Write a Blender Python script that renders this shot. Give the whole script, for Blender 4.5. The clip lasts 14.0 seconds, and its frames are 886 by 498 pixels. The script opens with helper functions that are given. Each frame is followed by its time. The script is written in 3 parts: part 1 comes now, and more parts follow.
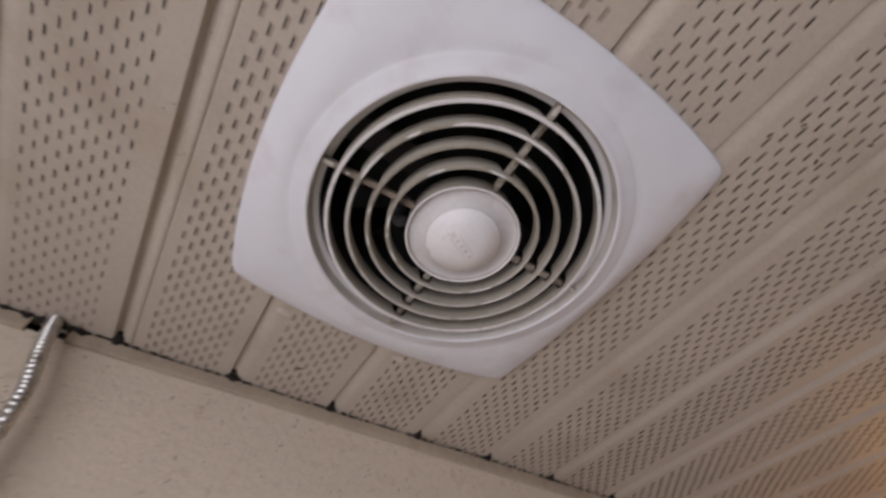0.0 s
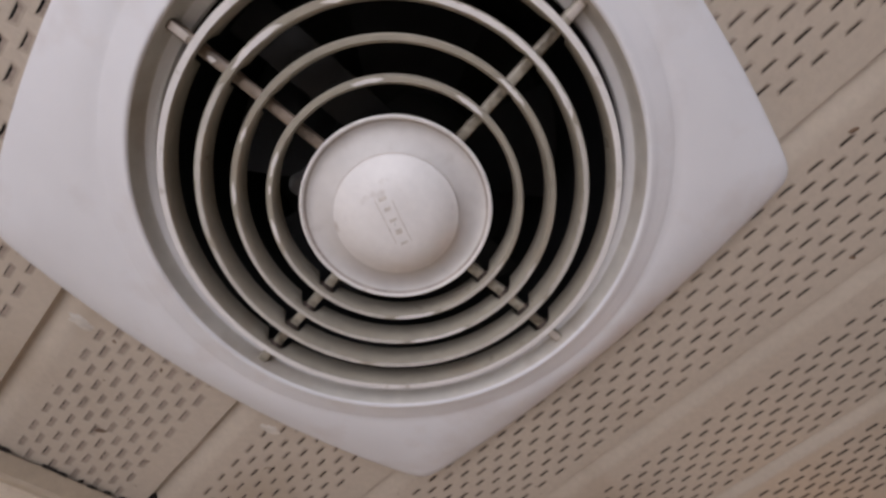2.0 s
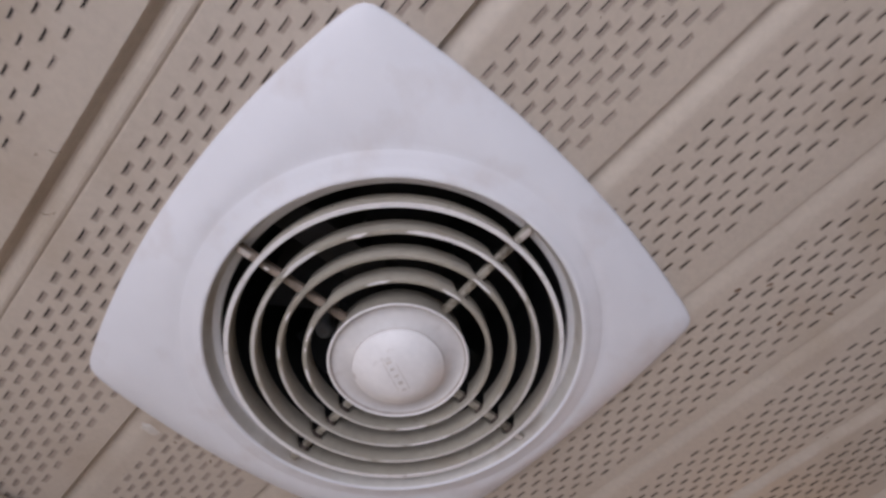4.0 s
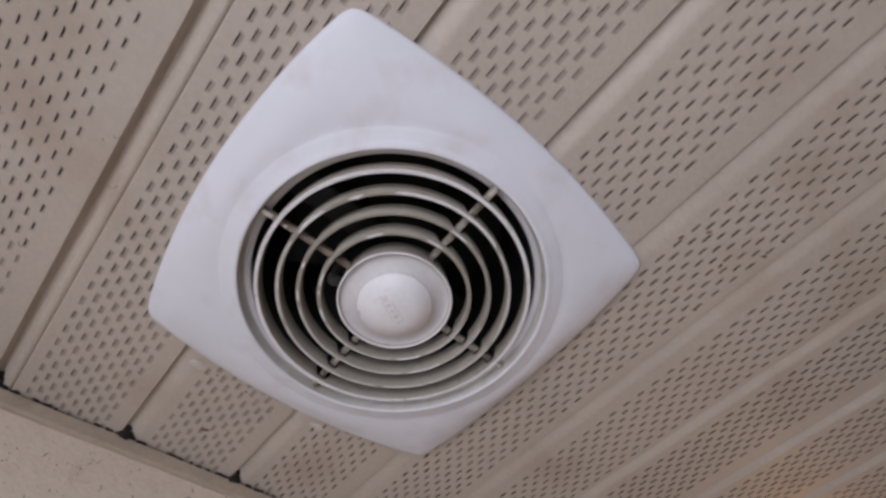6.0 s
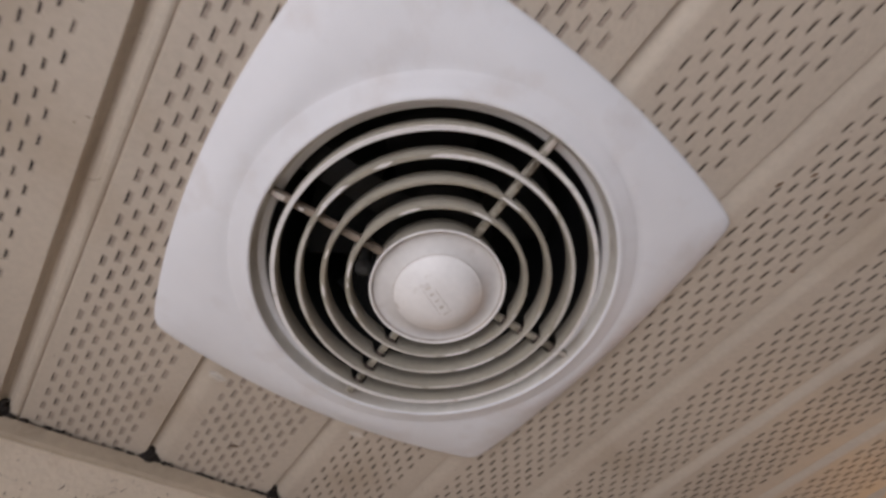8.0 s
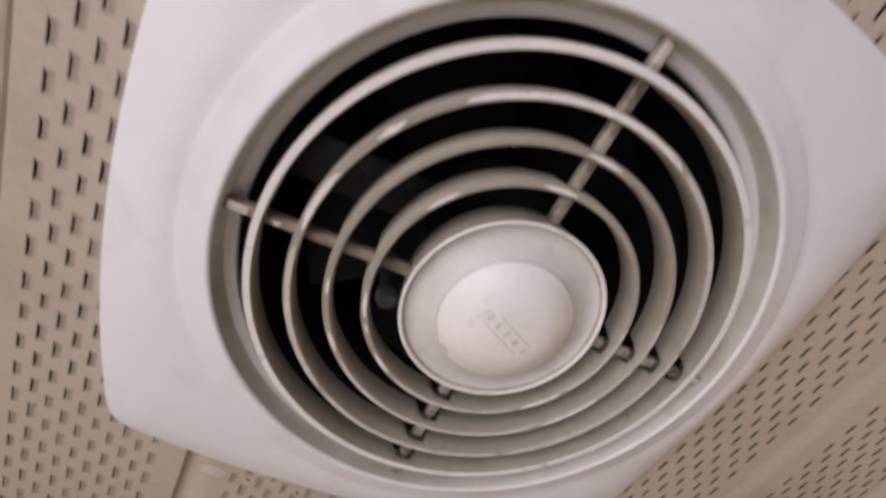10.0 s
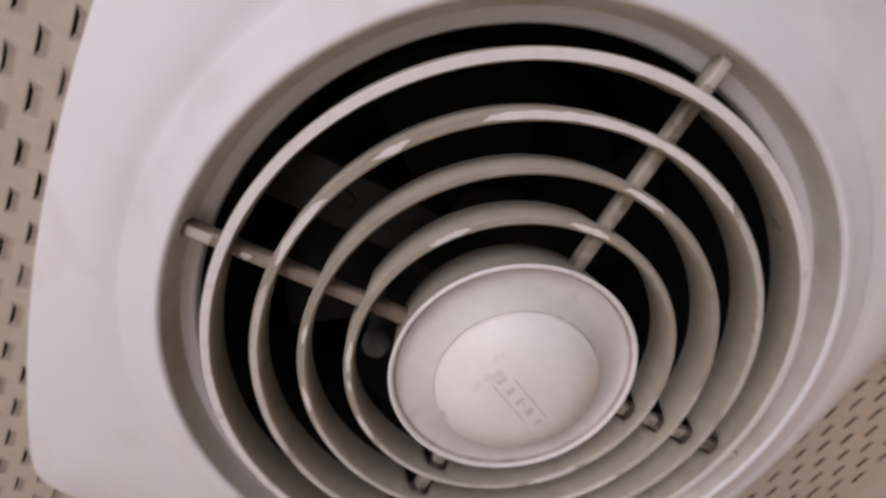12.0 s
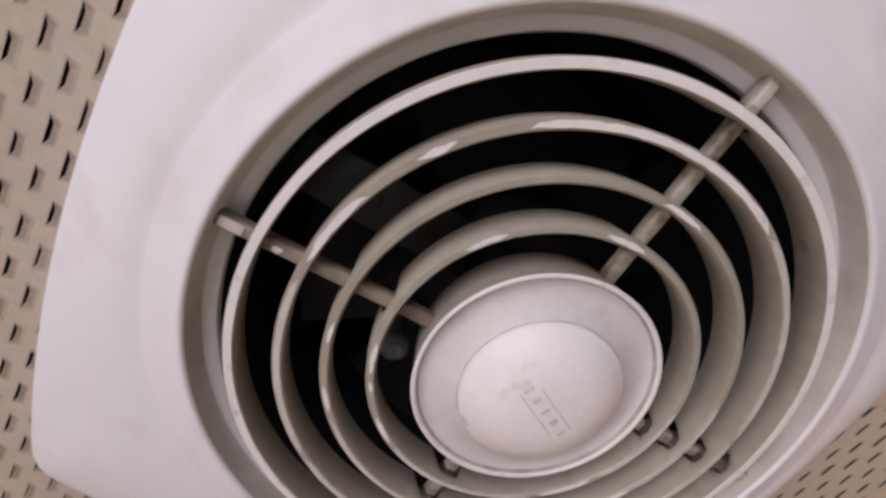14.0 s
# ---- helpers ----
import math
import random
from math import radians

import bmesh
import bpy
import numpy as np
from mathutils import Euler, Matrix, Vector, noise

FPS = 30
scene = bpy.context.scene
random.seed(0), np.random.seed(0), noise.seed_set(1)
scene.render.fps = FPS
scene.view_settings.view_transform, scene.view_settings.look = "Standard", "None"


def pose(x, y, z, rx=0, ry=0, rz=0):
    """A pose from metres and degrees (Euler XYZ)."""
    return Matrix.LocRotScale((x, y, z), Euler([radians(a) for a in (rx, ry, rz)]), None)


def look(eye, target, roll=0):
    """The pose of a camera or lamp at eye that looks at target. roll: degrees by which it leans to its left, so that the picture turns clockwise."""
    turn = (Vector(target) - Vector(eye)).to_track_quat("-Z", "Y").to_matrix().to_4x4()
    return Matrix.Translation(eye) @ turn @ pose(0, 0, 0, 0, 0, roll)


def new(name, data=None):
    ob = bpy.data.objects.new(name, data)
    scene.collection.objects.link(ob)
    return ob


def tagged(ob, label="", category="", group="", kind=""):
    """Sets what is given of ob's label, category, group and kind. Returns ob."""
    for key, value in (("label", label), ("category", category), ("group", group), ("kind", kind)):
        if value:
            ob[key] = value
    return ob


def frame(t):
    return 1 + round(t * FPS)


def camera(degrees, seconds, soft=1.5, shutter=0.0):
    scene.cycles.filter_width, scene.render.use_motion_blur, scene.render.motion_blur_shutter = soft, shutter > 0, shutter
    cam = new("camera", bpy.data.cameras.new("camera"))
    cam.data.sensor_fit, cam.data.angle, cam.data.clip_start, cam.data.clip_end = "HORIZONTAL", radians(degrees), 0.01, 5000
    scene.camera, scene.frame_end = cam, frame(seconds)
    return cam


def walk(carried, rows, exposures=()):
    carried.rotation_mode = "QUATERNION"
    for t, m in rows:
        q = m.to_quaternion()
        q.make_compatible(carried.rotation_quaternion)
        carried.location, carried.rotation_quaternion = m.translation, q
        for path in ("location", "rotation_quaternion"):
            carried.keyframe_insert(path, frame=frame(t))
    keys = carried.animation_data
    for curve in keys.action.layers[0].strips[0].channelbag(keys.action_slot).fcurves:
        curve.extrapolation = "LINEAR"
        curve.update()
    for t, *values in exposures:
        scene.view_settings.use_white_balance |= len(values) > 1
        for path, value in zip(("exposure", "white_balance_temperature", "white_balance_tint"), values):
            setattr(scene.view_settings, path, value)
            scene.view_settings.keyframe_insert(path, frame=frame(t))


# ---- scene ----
cam = camera(91.06, 14.0, soft=2.8, shutter=0.5)
ROWS = [
    (0.0, -0.0956, -0.1289, 2.1470, 144.12, 0.70, -30.99),
    (0.5, -0.0673, -0.0984, 2.1715, 149.81, 0.72, -35.92),
    (1.0, -0.0479, -0.0746, 2.1919, 154.98, 1.46, -37.17),
    (1.5, -0.0291, -0.0629, 2.2013, 155.12, 2.26, -39.18),
    (2.0, -0.0300, -0.0498, 2.2188, 155.72, 2.83, -40.98),
    (2.5, -0.0413, -0.0575, 2.2241, 156.75, 3.20, -41.61),
    (3.0, -0.0637, -0.0787, 2.2259, 156.97, 3.71, -42.16),
    (5.5, -0.0993, -0.1490, 2.1362, 152.77, 3.46, -39.56),
    (6.0, -0.0863, -0.1361, 2.1428, 152.92, 2.88, -39.30),
    (6.5, -0.0880, -0.1267, 2.1490, 152.79, 2.32, -39.16),
    (7.0, -0.0984, -0.1375, 2.1269, 150.86, 2.09, -39.31),
    (9.5, -0.0540, -0.0513, 2.2873, 151.85, 4.56, -24.68),
    (10.0, -0.0672, -0.0705, 2.2553, 152.76, 4.28, -25.15),
    (10.5, -0.0759, -0.0932, 2.2542, 154.50, 6.28, -20.89),
    (11.0, -0.0662, -0.0726, 2.2619, 154.19, 4.74, -23.42),
    (11.5, -0.0699, -0.0684, 2.2597, 154.08, 3.44, -26.62),
    (12.0, -0.0657, -0.0638, 2.2786, 156.27, 4.22, -27.55),
    (12.5, -0.0644, -0.0534, 2.2900, 158.05, 4.04, -29.09),
    (13.0, -0.0676, -0.0586, 2.2856, 157.67, 4.16, -29.42),
    (13.5, -0.0691, -0.0599, 2.2829, 157.23, 4.15, -30.22),
    (14.0, -0.0754, -0.0577, 2.2806, 156.56, 4.05, -30.98),
]
EXPOSURES = [(0.0, 1.08, 6500, 11), (0.5, 1.08, 6550, 11), (1.0, 1.23, 6500, 10), (2.5, 1.27, 6500, 11), (3.0, 1.27, 6350, 13), (5.5, 1.23, 6050, 10), (6.5, 1.20, 6150, 10), (7.0, 1.21, 6250, 10),
             (9.5, 1.29, 6850, 5), (10.0, 1.45, 6800, 12), (10.5, 1.36, 6550, 17), (11.0, 1.29, 6800, 14), (11.5, 1.20, 6800, 13), (12.0, 1.31, 6750, 14), (12.5, 1.34, 6700, 14), (14.0, 1.43, 6700, 15)]
walk(cam, [(t, pose(x, y, z, rx, ry, rz)) for t, x, y, z, rx, ry, rz in ROWS], EXPOSURES)

# ---- light ----
CEIL = 2.4                       # underside of the soffit
world = bpy.data.worlds.new("sky")
scene.world = world
world.use_nodes = True
wn = world.node_tree
sky = wn.nodes.new("ShaderNodeTexSky")
sky.sky_type, sky.sun_disc = "NISHITA", False
sky.sun_elevation, sky.sun_rotation = radians(72), radians(270)
wn.nodes["Background"].inputs[1].default_value = 0.1
wn.links.new(sky.outputs[0], wn.nodes["Background"].inputs[0])


def area_lamp(name, eye, target, sx, sy, watts, colour):
    d = bpy.data.lights.new(name, "AREA")
    d.shape, d.size, d.size_y, d.energy, d.color = "RECTANGLE", sx, sy, watts, colour
    ob = new(name, d)
    ob.matrix_world = look(eye, target)
    return ob


# added daylight lamp at an assumed, unseen window, placed for the ceiling's falloff
area_lamp("unseen_window_fill", (-0.61, -0.62, 1.62), (0.4, -0.54, 1.68), 1.3, 1.0, 6.1, (0.955, 0.93, 1.01))
sun = bpy.data.lights.new("sun", "SUN")
sun.energy, sun.angle, sun.color = 4.1, radians(0.5), (1.0, 0.925, 0.855)
new("sun", sun).matrix_world = look((-0.309, 0.0, 0.951), (0.0, 0.0, 0.0))
warm = bpy.data.lights.new("warm_lamp_light", "POINT")
warm.energy, warm.color, warm.shadow_soft_size = 0.62, (1.0, 0.42, 0.04), 0.08
new("warm_lamp_light", warm).location = (1.02, 0.06, 2.26)


# ---- materials ----
def mat(name, base, rough=0.5, metal=0.0, vary=0.15, big=6.0, small=120.0, bump=0.1, bump_scale=300.0,
        dirt=None, dirt_scale=15.0, dirt_lo=0.55, dirt_hi=0.75, spec=0.5, bump_dist=0.001):
    m = bpy.data.materials.new(name)
    m.use_nodes = True
    nt = m.node_tree
    N, L = nt.nodes, nt.links
    b = N["Principled BSDF"]
    b.inputs["Roughness"].default_value, b.inputs["Metallic"].default_value = rough, metal
    b.inputs["Specular IOR Level"].default_value = spec
    co = N.new("ShaderNodeTexCoord")

    def noise_tex(scale, detail=4.0):
        n = N.new("ShaderNodeTexNoise")
        n.inputs["Scale"].default_value, n.inputs["Detail"].default_value = scale, detail
        L.new(co.outputs["Object"], n.inputs["Vector"])
        return n.outputs["Fac"]

    add = N.new("ShaderNodeMath")
    add.operation = "ADD"
    L.new(noise_tex(big), add.inputs[0])
    L.new(noise_tex(small), add.inputs[1])
    ramp = N.new("ShaderNodeMapRange")
    ramp.inputs[1].default_value, ramp.inputs[2].default_value = 0.6, 1.4
    ramp.inputs[3].default_value, ramp.inputs[4].default_value = 1 - vary, 1 + vary
    L.new(add.outputs[0], ramp.inputs[0])
    mul = N.new("ShaderNodeVectorMath")
    mul.operation = "SCALE"
    mul.inputs[0].default_value = base
    L.new(ramp.outputs[0], mul.inputs["Scale"])
    colour = mul.outputs[0]
    if dirt:
        dr = N.new("ShaderNodeMapRange")
        dr.inputs[1].default_value, dr.inputs[2].default_value = dirt_lo, dirt_hi
        L.new(noise_tex(dirt_scale, 8.0), dr.inputs[0])
        mx = N.new("ShaderNodeMix")
        mx.data_type = "RGBA"
        L.new(dr.outputs[0], mx.inputs["Factor"])
        L.new(colour, mx.inputs[6])
        mx.inputs[7].default_value = (*dirt, 1)
        colour = mx.outputs[2]
    L.new(colour, b.inputs["Base Color"])
    rr = N.new("ShaderNodeMapRange")
    rr.inputs[3].default_value, rr.inputs[4].default_value = max(rough - 0.08, 0.02), min(rough + 0.1, 1)
    L.new(noise_tex(big * 4), rr.inputs[0])
    L.new(rr.outputs[0], b.inputs["Roughness"])
    if bump:
        bp = N.new("ShaderNodeBump")
        bp.inputs["Strength"].default_value, bp.inputs["Distance"].default_value = bump, bump_dist
        L.new(noise_tex(bump_scale), bp.inputs["Height"])
        L.new(bp.outputs[0], b.inputs["Normal"])
    return m


M_COVER = mat("white_plastic", (0.765, 0.76, 0.785), 0.55, spec=0.35, vary=0.03, big=9, small=60, bump=0.05, bump_scale=500,
              dirt=(0.66, 0.62, 0.61), dirt_scale=34, dirt_lo=0.54, dirt_hi=0.85)
# aged, dusty plastic, darkened further to carry the shade of the ring sides
M_GRILLE = mat("aged_shaded_plastic", (0.370, 0.337, 0.277), 0.30, vary=0.16, big=25, small=180, bump=0.1, bump_scale=400,
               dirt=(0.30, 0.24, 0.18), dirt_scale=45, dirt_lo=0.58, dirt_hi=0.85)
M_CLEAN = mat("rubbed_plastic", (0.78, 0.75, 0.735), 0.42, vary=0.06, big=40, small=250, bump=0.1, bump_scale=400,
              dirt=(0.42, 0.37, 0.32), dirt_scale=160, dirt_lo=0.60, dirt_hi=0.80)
M_SEALANT = mat("white_sealant", (0.58, 0.53, 0.47), 0.55, vary=0.2, big=80, small=300, bump=0.3, bump_scale=400)
# paler than the ring sides: the edge highlight is put into the colour
M_EDGE_LIGHT = mat("lit_plastic_edge", (0.56, 0.53, 0.49), 0.32, vary=0.12, big=40, small=250, bump=0.1, bump_scale=400)
M_RIM = mat("greyed_plastic", (0.75, 0.73, 0.73), 0.48, vary=0.04, big=25, small=180, bump=0.1, bump_scale=400,
            dirt=(0.62, 0.57, 0.53), dirt_scale=45, dirt_lo=0.64, dirt_hi=0.95)
M_RIMWALL = mat("stained_plastic", (0.65, 0.62, 0.57), 0.5, vary=0.12, big=18, small=120, bump=0.15, bump_scale=400,
                dirt=(0.38, 0.31, 0.24), dirt_scale=17, dirt_lo=0.49, dirt_hi=0.72)
M_DISH = mat("dished_plastic", (0.645, 0.62, 0.605), 0.50, vary=0.07, big=40, small=200, bump=0.1, bump_scale=500,
             dirt=(0.44, 0.40, 0.37), dirt_scale=60, dirt_lo=0.58, dirt_hi=0.85)
M_EMBLEM = mat("darker_moulding", (0.63, 0.585, 0.54), 0.5, vary=0.25, big=120, small=500, bump=0.3)
M_CREASE = mat("dark_crease_film", (0.42, 0.37, 0.33), 0.7, vary=0.35, big=90, small=400, bump=0.2)
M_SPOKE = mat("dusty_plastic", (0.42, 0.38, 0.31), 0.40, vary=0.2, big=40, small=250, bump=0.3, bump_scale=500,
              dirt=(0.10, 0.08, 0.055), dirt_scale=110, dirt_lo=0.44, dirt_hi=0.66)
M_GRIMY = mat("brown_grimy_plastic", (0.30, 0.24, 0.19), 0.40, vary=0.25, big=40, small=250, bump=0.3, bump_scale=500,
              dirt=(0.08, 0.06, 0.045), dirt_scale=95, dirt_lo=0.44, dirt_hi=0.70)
M_TIP = mat("dulled_plastic", (0.58, 0.52, 0.47), 0.48, vary=0.10, big=30, small=200, bump=0.1, bump_scale=500,
            dirt=(0.46, 0.41, 0.37), dirt_scale=70, dirt_lo=0.56, dirt_hi=0.85)
M_DISC = mat("disc_plastic", (0.82, 0.795, 0.785), 0.42, vary=0.05, big=60, small=300, bump=0.12, bump_scale=600,
             dirt=(0.48, 0.42, 0.37), dirt_scale=110, dirt_lo=0.64, dirt_hi=0.85)
M_BLACK = mat("black_painted_steel", (0.008, 0.008, 0.009), 0.5, vary=0.4, big=20, small=150, bump=0.1)
M_MOTOR = mat("dark_grey_steel", (0.013, 0.013, 0.015), 0.5, 0.0, vary=0.3, big=20, small=150, bump=0.15)
M_NUT = mat("grey_rubber", (0.23, 0.235, 0.24), 0.35, vary=0.2, big=60, small=300, bump=0.1)
M_SOFFIT = mat("tan_vinyl", (0.49, 0.42, 0.343), 0.5, vary=0.10, big=9, small=260, bump=0.3, bump_scale=420,
               dirt=(0.36, 0.28, 0.20), dirt_scale=11, dirt_lo=0.56, dirt_hi=0.85)
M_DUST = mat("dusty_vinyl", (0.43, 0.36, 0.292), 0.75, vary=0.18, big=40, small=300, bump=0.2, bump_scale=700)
# dust on the slot flaps, with the flaps' shade painted into the brown
M_VENT = mat("shaded_dusty_vent", (0.31, 0.25, 0.205), 0.8, vary=0.25, big=30, small=300, bump=0.3, bump_scale=700)
M_TRIM = mat("tan_trim", (0.44, 0.36, 0.27), 0.7, vary=0.14, big=18, small=150, bump=0.5, bump_scale=260,
             dirt=(0.22, 0.16, 0.11), dirt_scale=30, dirt_lo=0.58, dirt_hi=0.8)
M_WALL = mat("painted_stucco", (0.70, 0.60, 0.48), 0.85, vary=0.08, big=5, small=160, bump=0.5, bump_scale=330,
             dirt=(0.55, 0.44, 0.33), dirt_scale=55, dirt_lo=0.60, dirt_hi=0.85, bump_dist=0.0018)
M_PLAIN = mat("plain_paint", (0.17, 0.145, 0.12), 0.7, vary=0.08, big=3, small=60, bump=0.2, bump_scale=90)
M_FLOOR = mat("pale_concrete", (0.36, 0.34, 0.325), 0.8, vary=0.2, big=2, small=60, bump=0.3, bump_scale=90)
M_VOID = mat("dark_cavity", (0.012, 0.010, 0.009), 0.9, vary=0.3, bump=0)
M_STEEL = mat("galvanised_steel", (0.62, 0.61, 0.58), 0.30, 0.9, vary=0.2, big=40, small=300, bump=0.15,
              dirt=(0.16, 0.12, 0.08), dirt_scale=60, dirt_lo=0.6, dirt_hi=0.8)
M_DIRT = mat("black_dirt", (0.018, 0.013, 0.010), 0.95, vary=0.5, big=60, small=400, bump=0.4)
M_CLOT = mat("brown_grime", (0.042, 0.029, 0.023), 0.8, vary=0.5, big=150, small=600, bump=0.5, bump_scale=500,
             dirt=(0.22, 0.165, 0.135), dirt_scale=260, dirt_lo=0.55, dirt_hi=0.75)
M_FLECK = mat("brown_debris", (0.16, 0.10, 0.065), 0.9, vary=0.5, big=60, small=400, bump=0.2)


# ---- mesh helpers ----
def mesh_ob(name, verts, faces, material, parent=None, label="", smooth=False, sharp=None):
    me = bpy.data.meshes.new(name)
    me.from_pydata([tuple(v) for v in verts], [], faces)
    me.update()
    bm = bmesh.new()
    bm.from_mesh(me)
    bmesh.ops.recalc_face_normals(bm, faces=bm.faces)
    if smooth:
        for f in bm.faces:
            f.smooth = True
        for e in bm.edges:
            if len(e.link_faces) == 2 and e.calc_face_angle() > radians(sharp or 40):
                e.smooth = False
    bm.to_mesh(me)
    bm.free()
    me.materials.append(material)
    ob = new(name, me)
    if parent:
        ob.parent = parent
    if label:
        ob["label"] = label
    return ob


def part(name, bm, material, parent, label=""):
    bmesh.ops.recalc_face_normals(bm, faces=bm.faces)
    me = bpy.data.meshes.new(name)
    bm.to_mesh(me)
    bm.free()
    me.materials.append(material)
    ob = new(name, me)
    ob.parent = parent
    if label:
        ob["label"] = label
    return ob


def lathe(profile, n=160, closed=False):
    """Turn (r, z) points round the z axis."""
    verts, faces = [], []
    m = len(profile)
    for i in range(n):
        a = 2 * math.pi * i / n
        verts += [(r * math.cos(a), r * math.sin(a), z) for r, z in profile]
    for i in range(n):
        j = (i + 1) % n
        for k in range(m if closed else m - 1):
            l = (k + 1) % m
            faces.append((i * m + k, i * m + l, j * m + l, j * m + k))
    return verts, faces


def rounded_box(sx, sy, sz, bevel, segments=2):
    bm = bmesh.new()
    bmesh.ops.create_cube(bm, size=1)
    bmesh.ops.scale(bm, vec=(sx, sy, sz), verts=bm.verts)
    bmesh.ops.bevel(bm, geom=bm.edges[:], offset=bevel, segments=segments, affect="EDGES", profile=0.5)
    for f in bm.faces:
        f.smooth = True
    return bm


def box(name, lo, hi, material, label="", category="", kind="structure", bevel=0.0):
    bm = bmesh.new()
    bmesh.ops.create_cube(bm, size=1)
    c = [(a + b) / 2 for a, b in zip(lo, hi)]
    bmesh.ops.scale(bm, vec=[b - a for a, b in zip(lo, hi)], verts=bm.verts)
    bmesh.ops.translate(bm, vec=c, verts=bm.verts)
    if bevel:
        bmesh.ops.bevel(bm, geom=bm.edges[:], offset=bevel, segments=2, affect="EDGES")
    ob = part(name, bm, material, None)
    return tagged(ob, label, category, kind=kind)


# ---- soffit ----
X0, PITCH, YW, SLANT = -0.1848, 0.0926, 0.2458, -0.0240
STRIP = {2: 0.75, 3: 0.9, 4: 1.6, 5: 1.7, 6: 1.9, 7: 1.9, 8: 1.9}                                          # how far the slots of each strip stand open
SHIFT = {0: -0.0035, 1: -0.0010, 2: 0.0015, 3: 0.0055, 4: 0.0010, 5: -0.0030}      # uneven widths of the strips
LEFT, RIGHT, BACK = -0.64, 2.6, -2.2
ROW, COL, NCOL = 0.0149, 0.00623, 10
COL0 = {-1: 0.0153, 0: 0.0250, 3: 0.0233, 4: 0.0281}                                   # first line of slots in each strip
PHASE = {-1: 0.0032, 0: 0.0030, 3: 0.0051, 4: 0.0054}


def seam(k):
    return X0 + k * PITCH + SHIFT.get(k, 0)


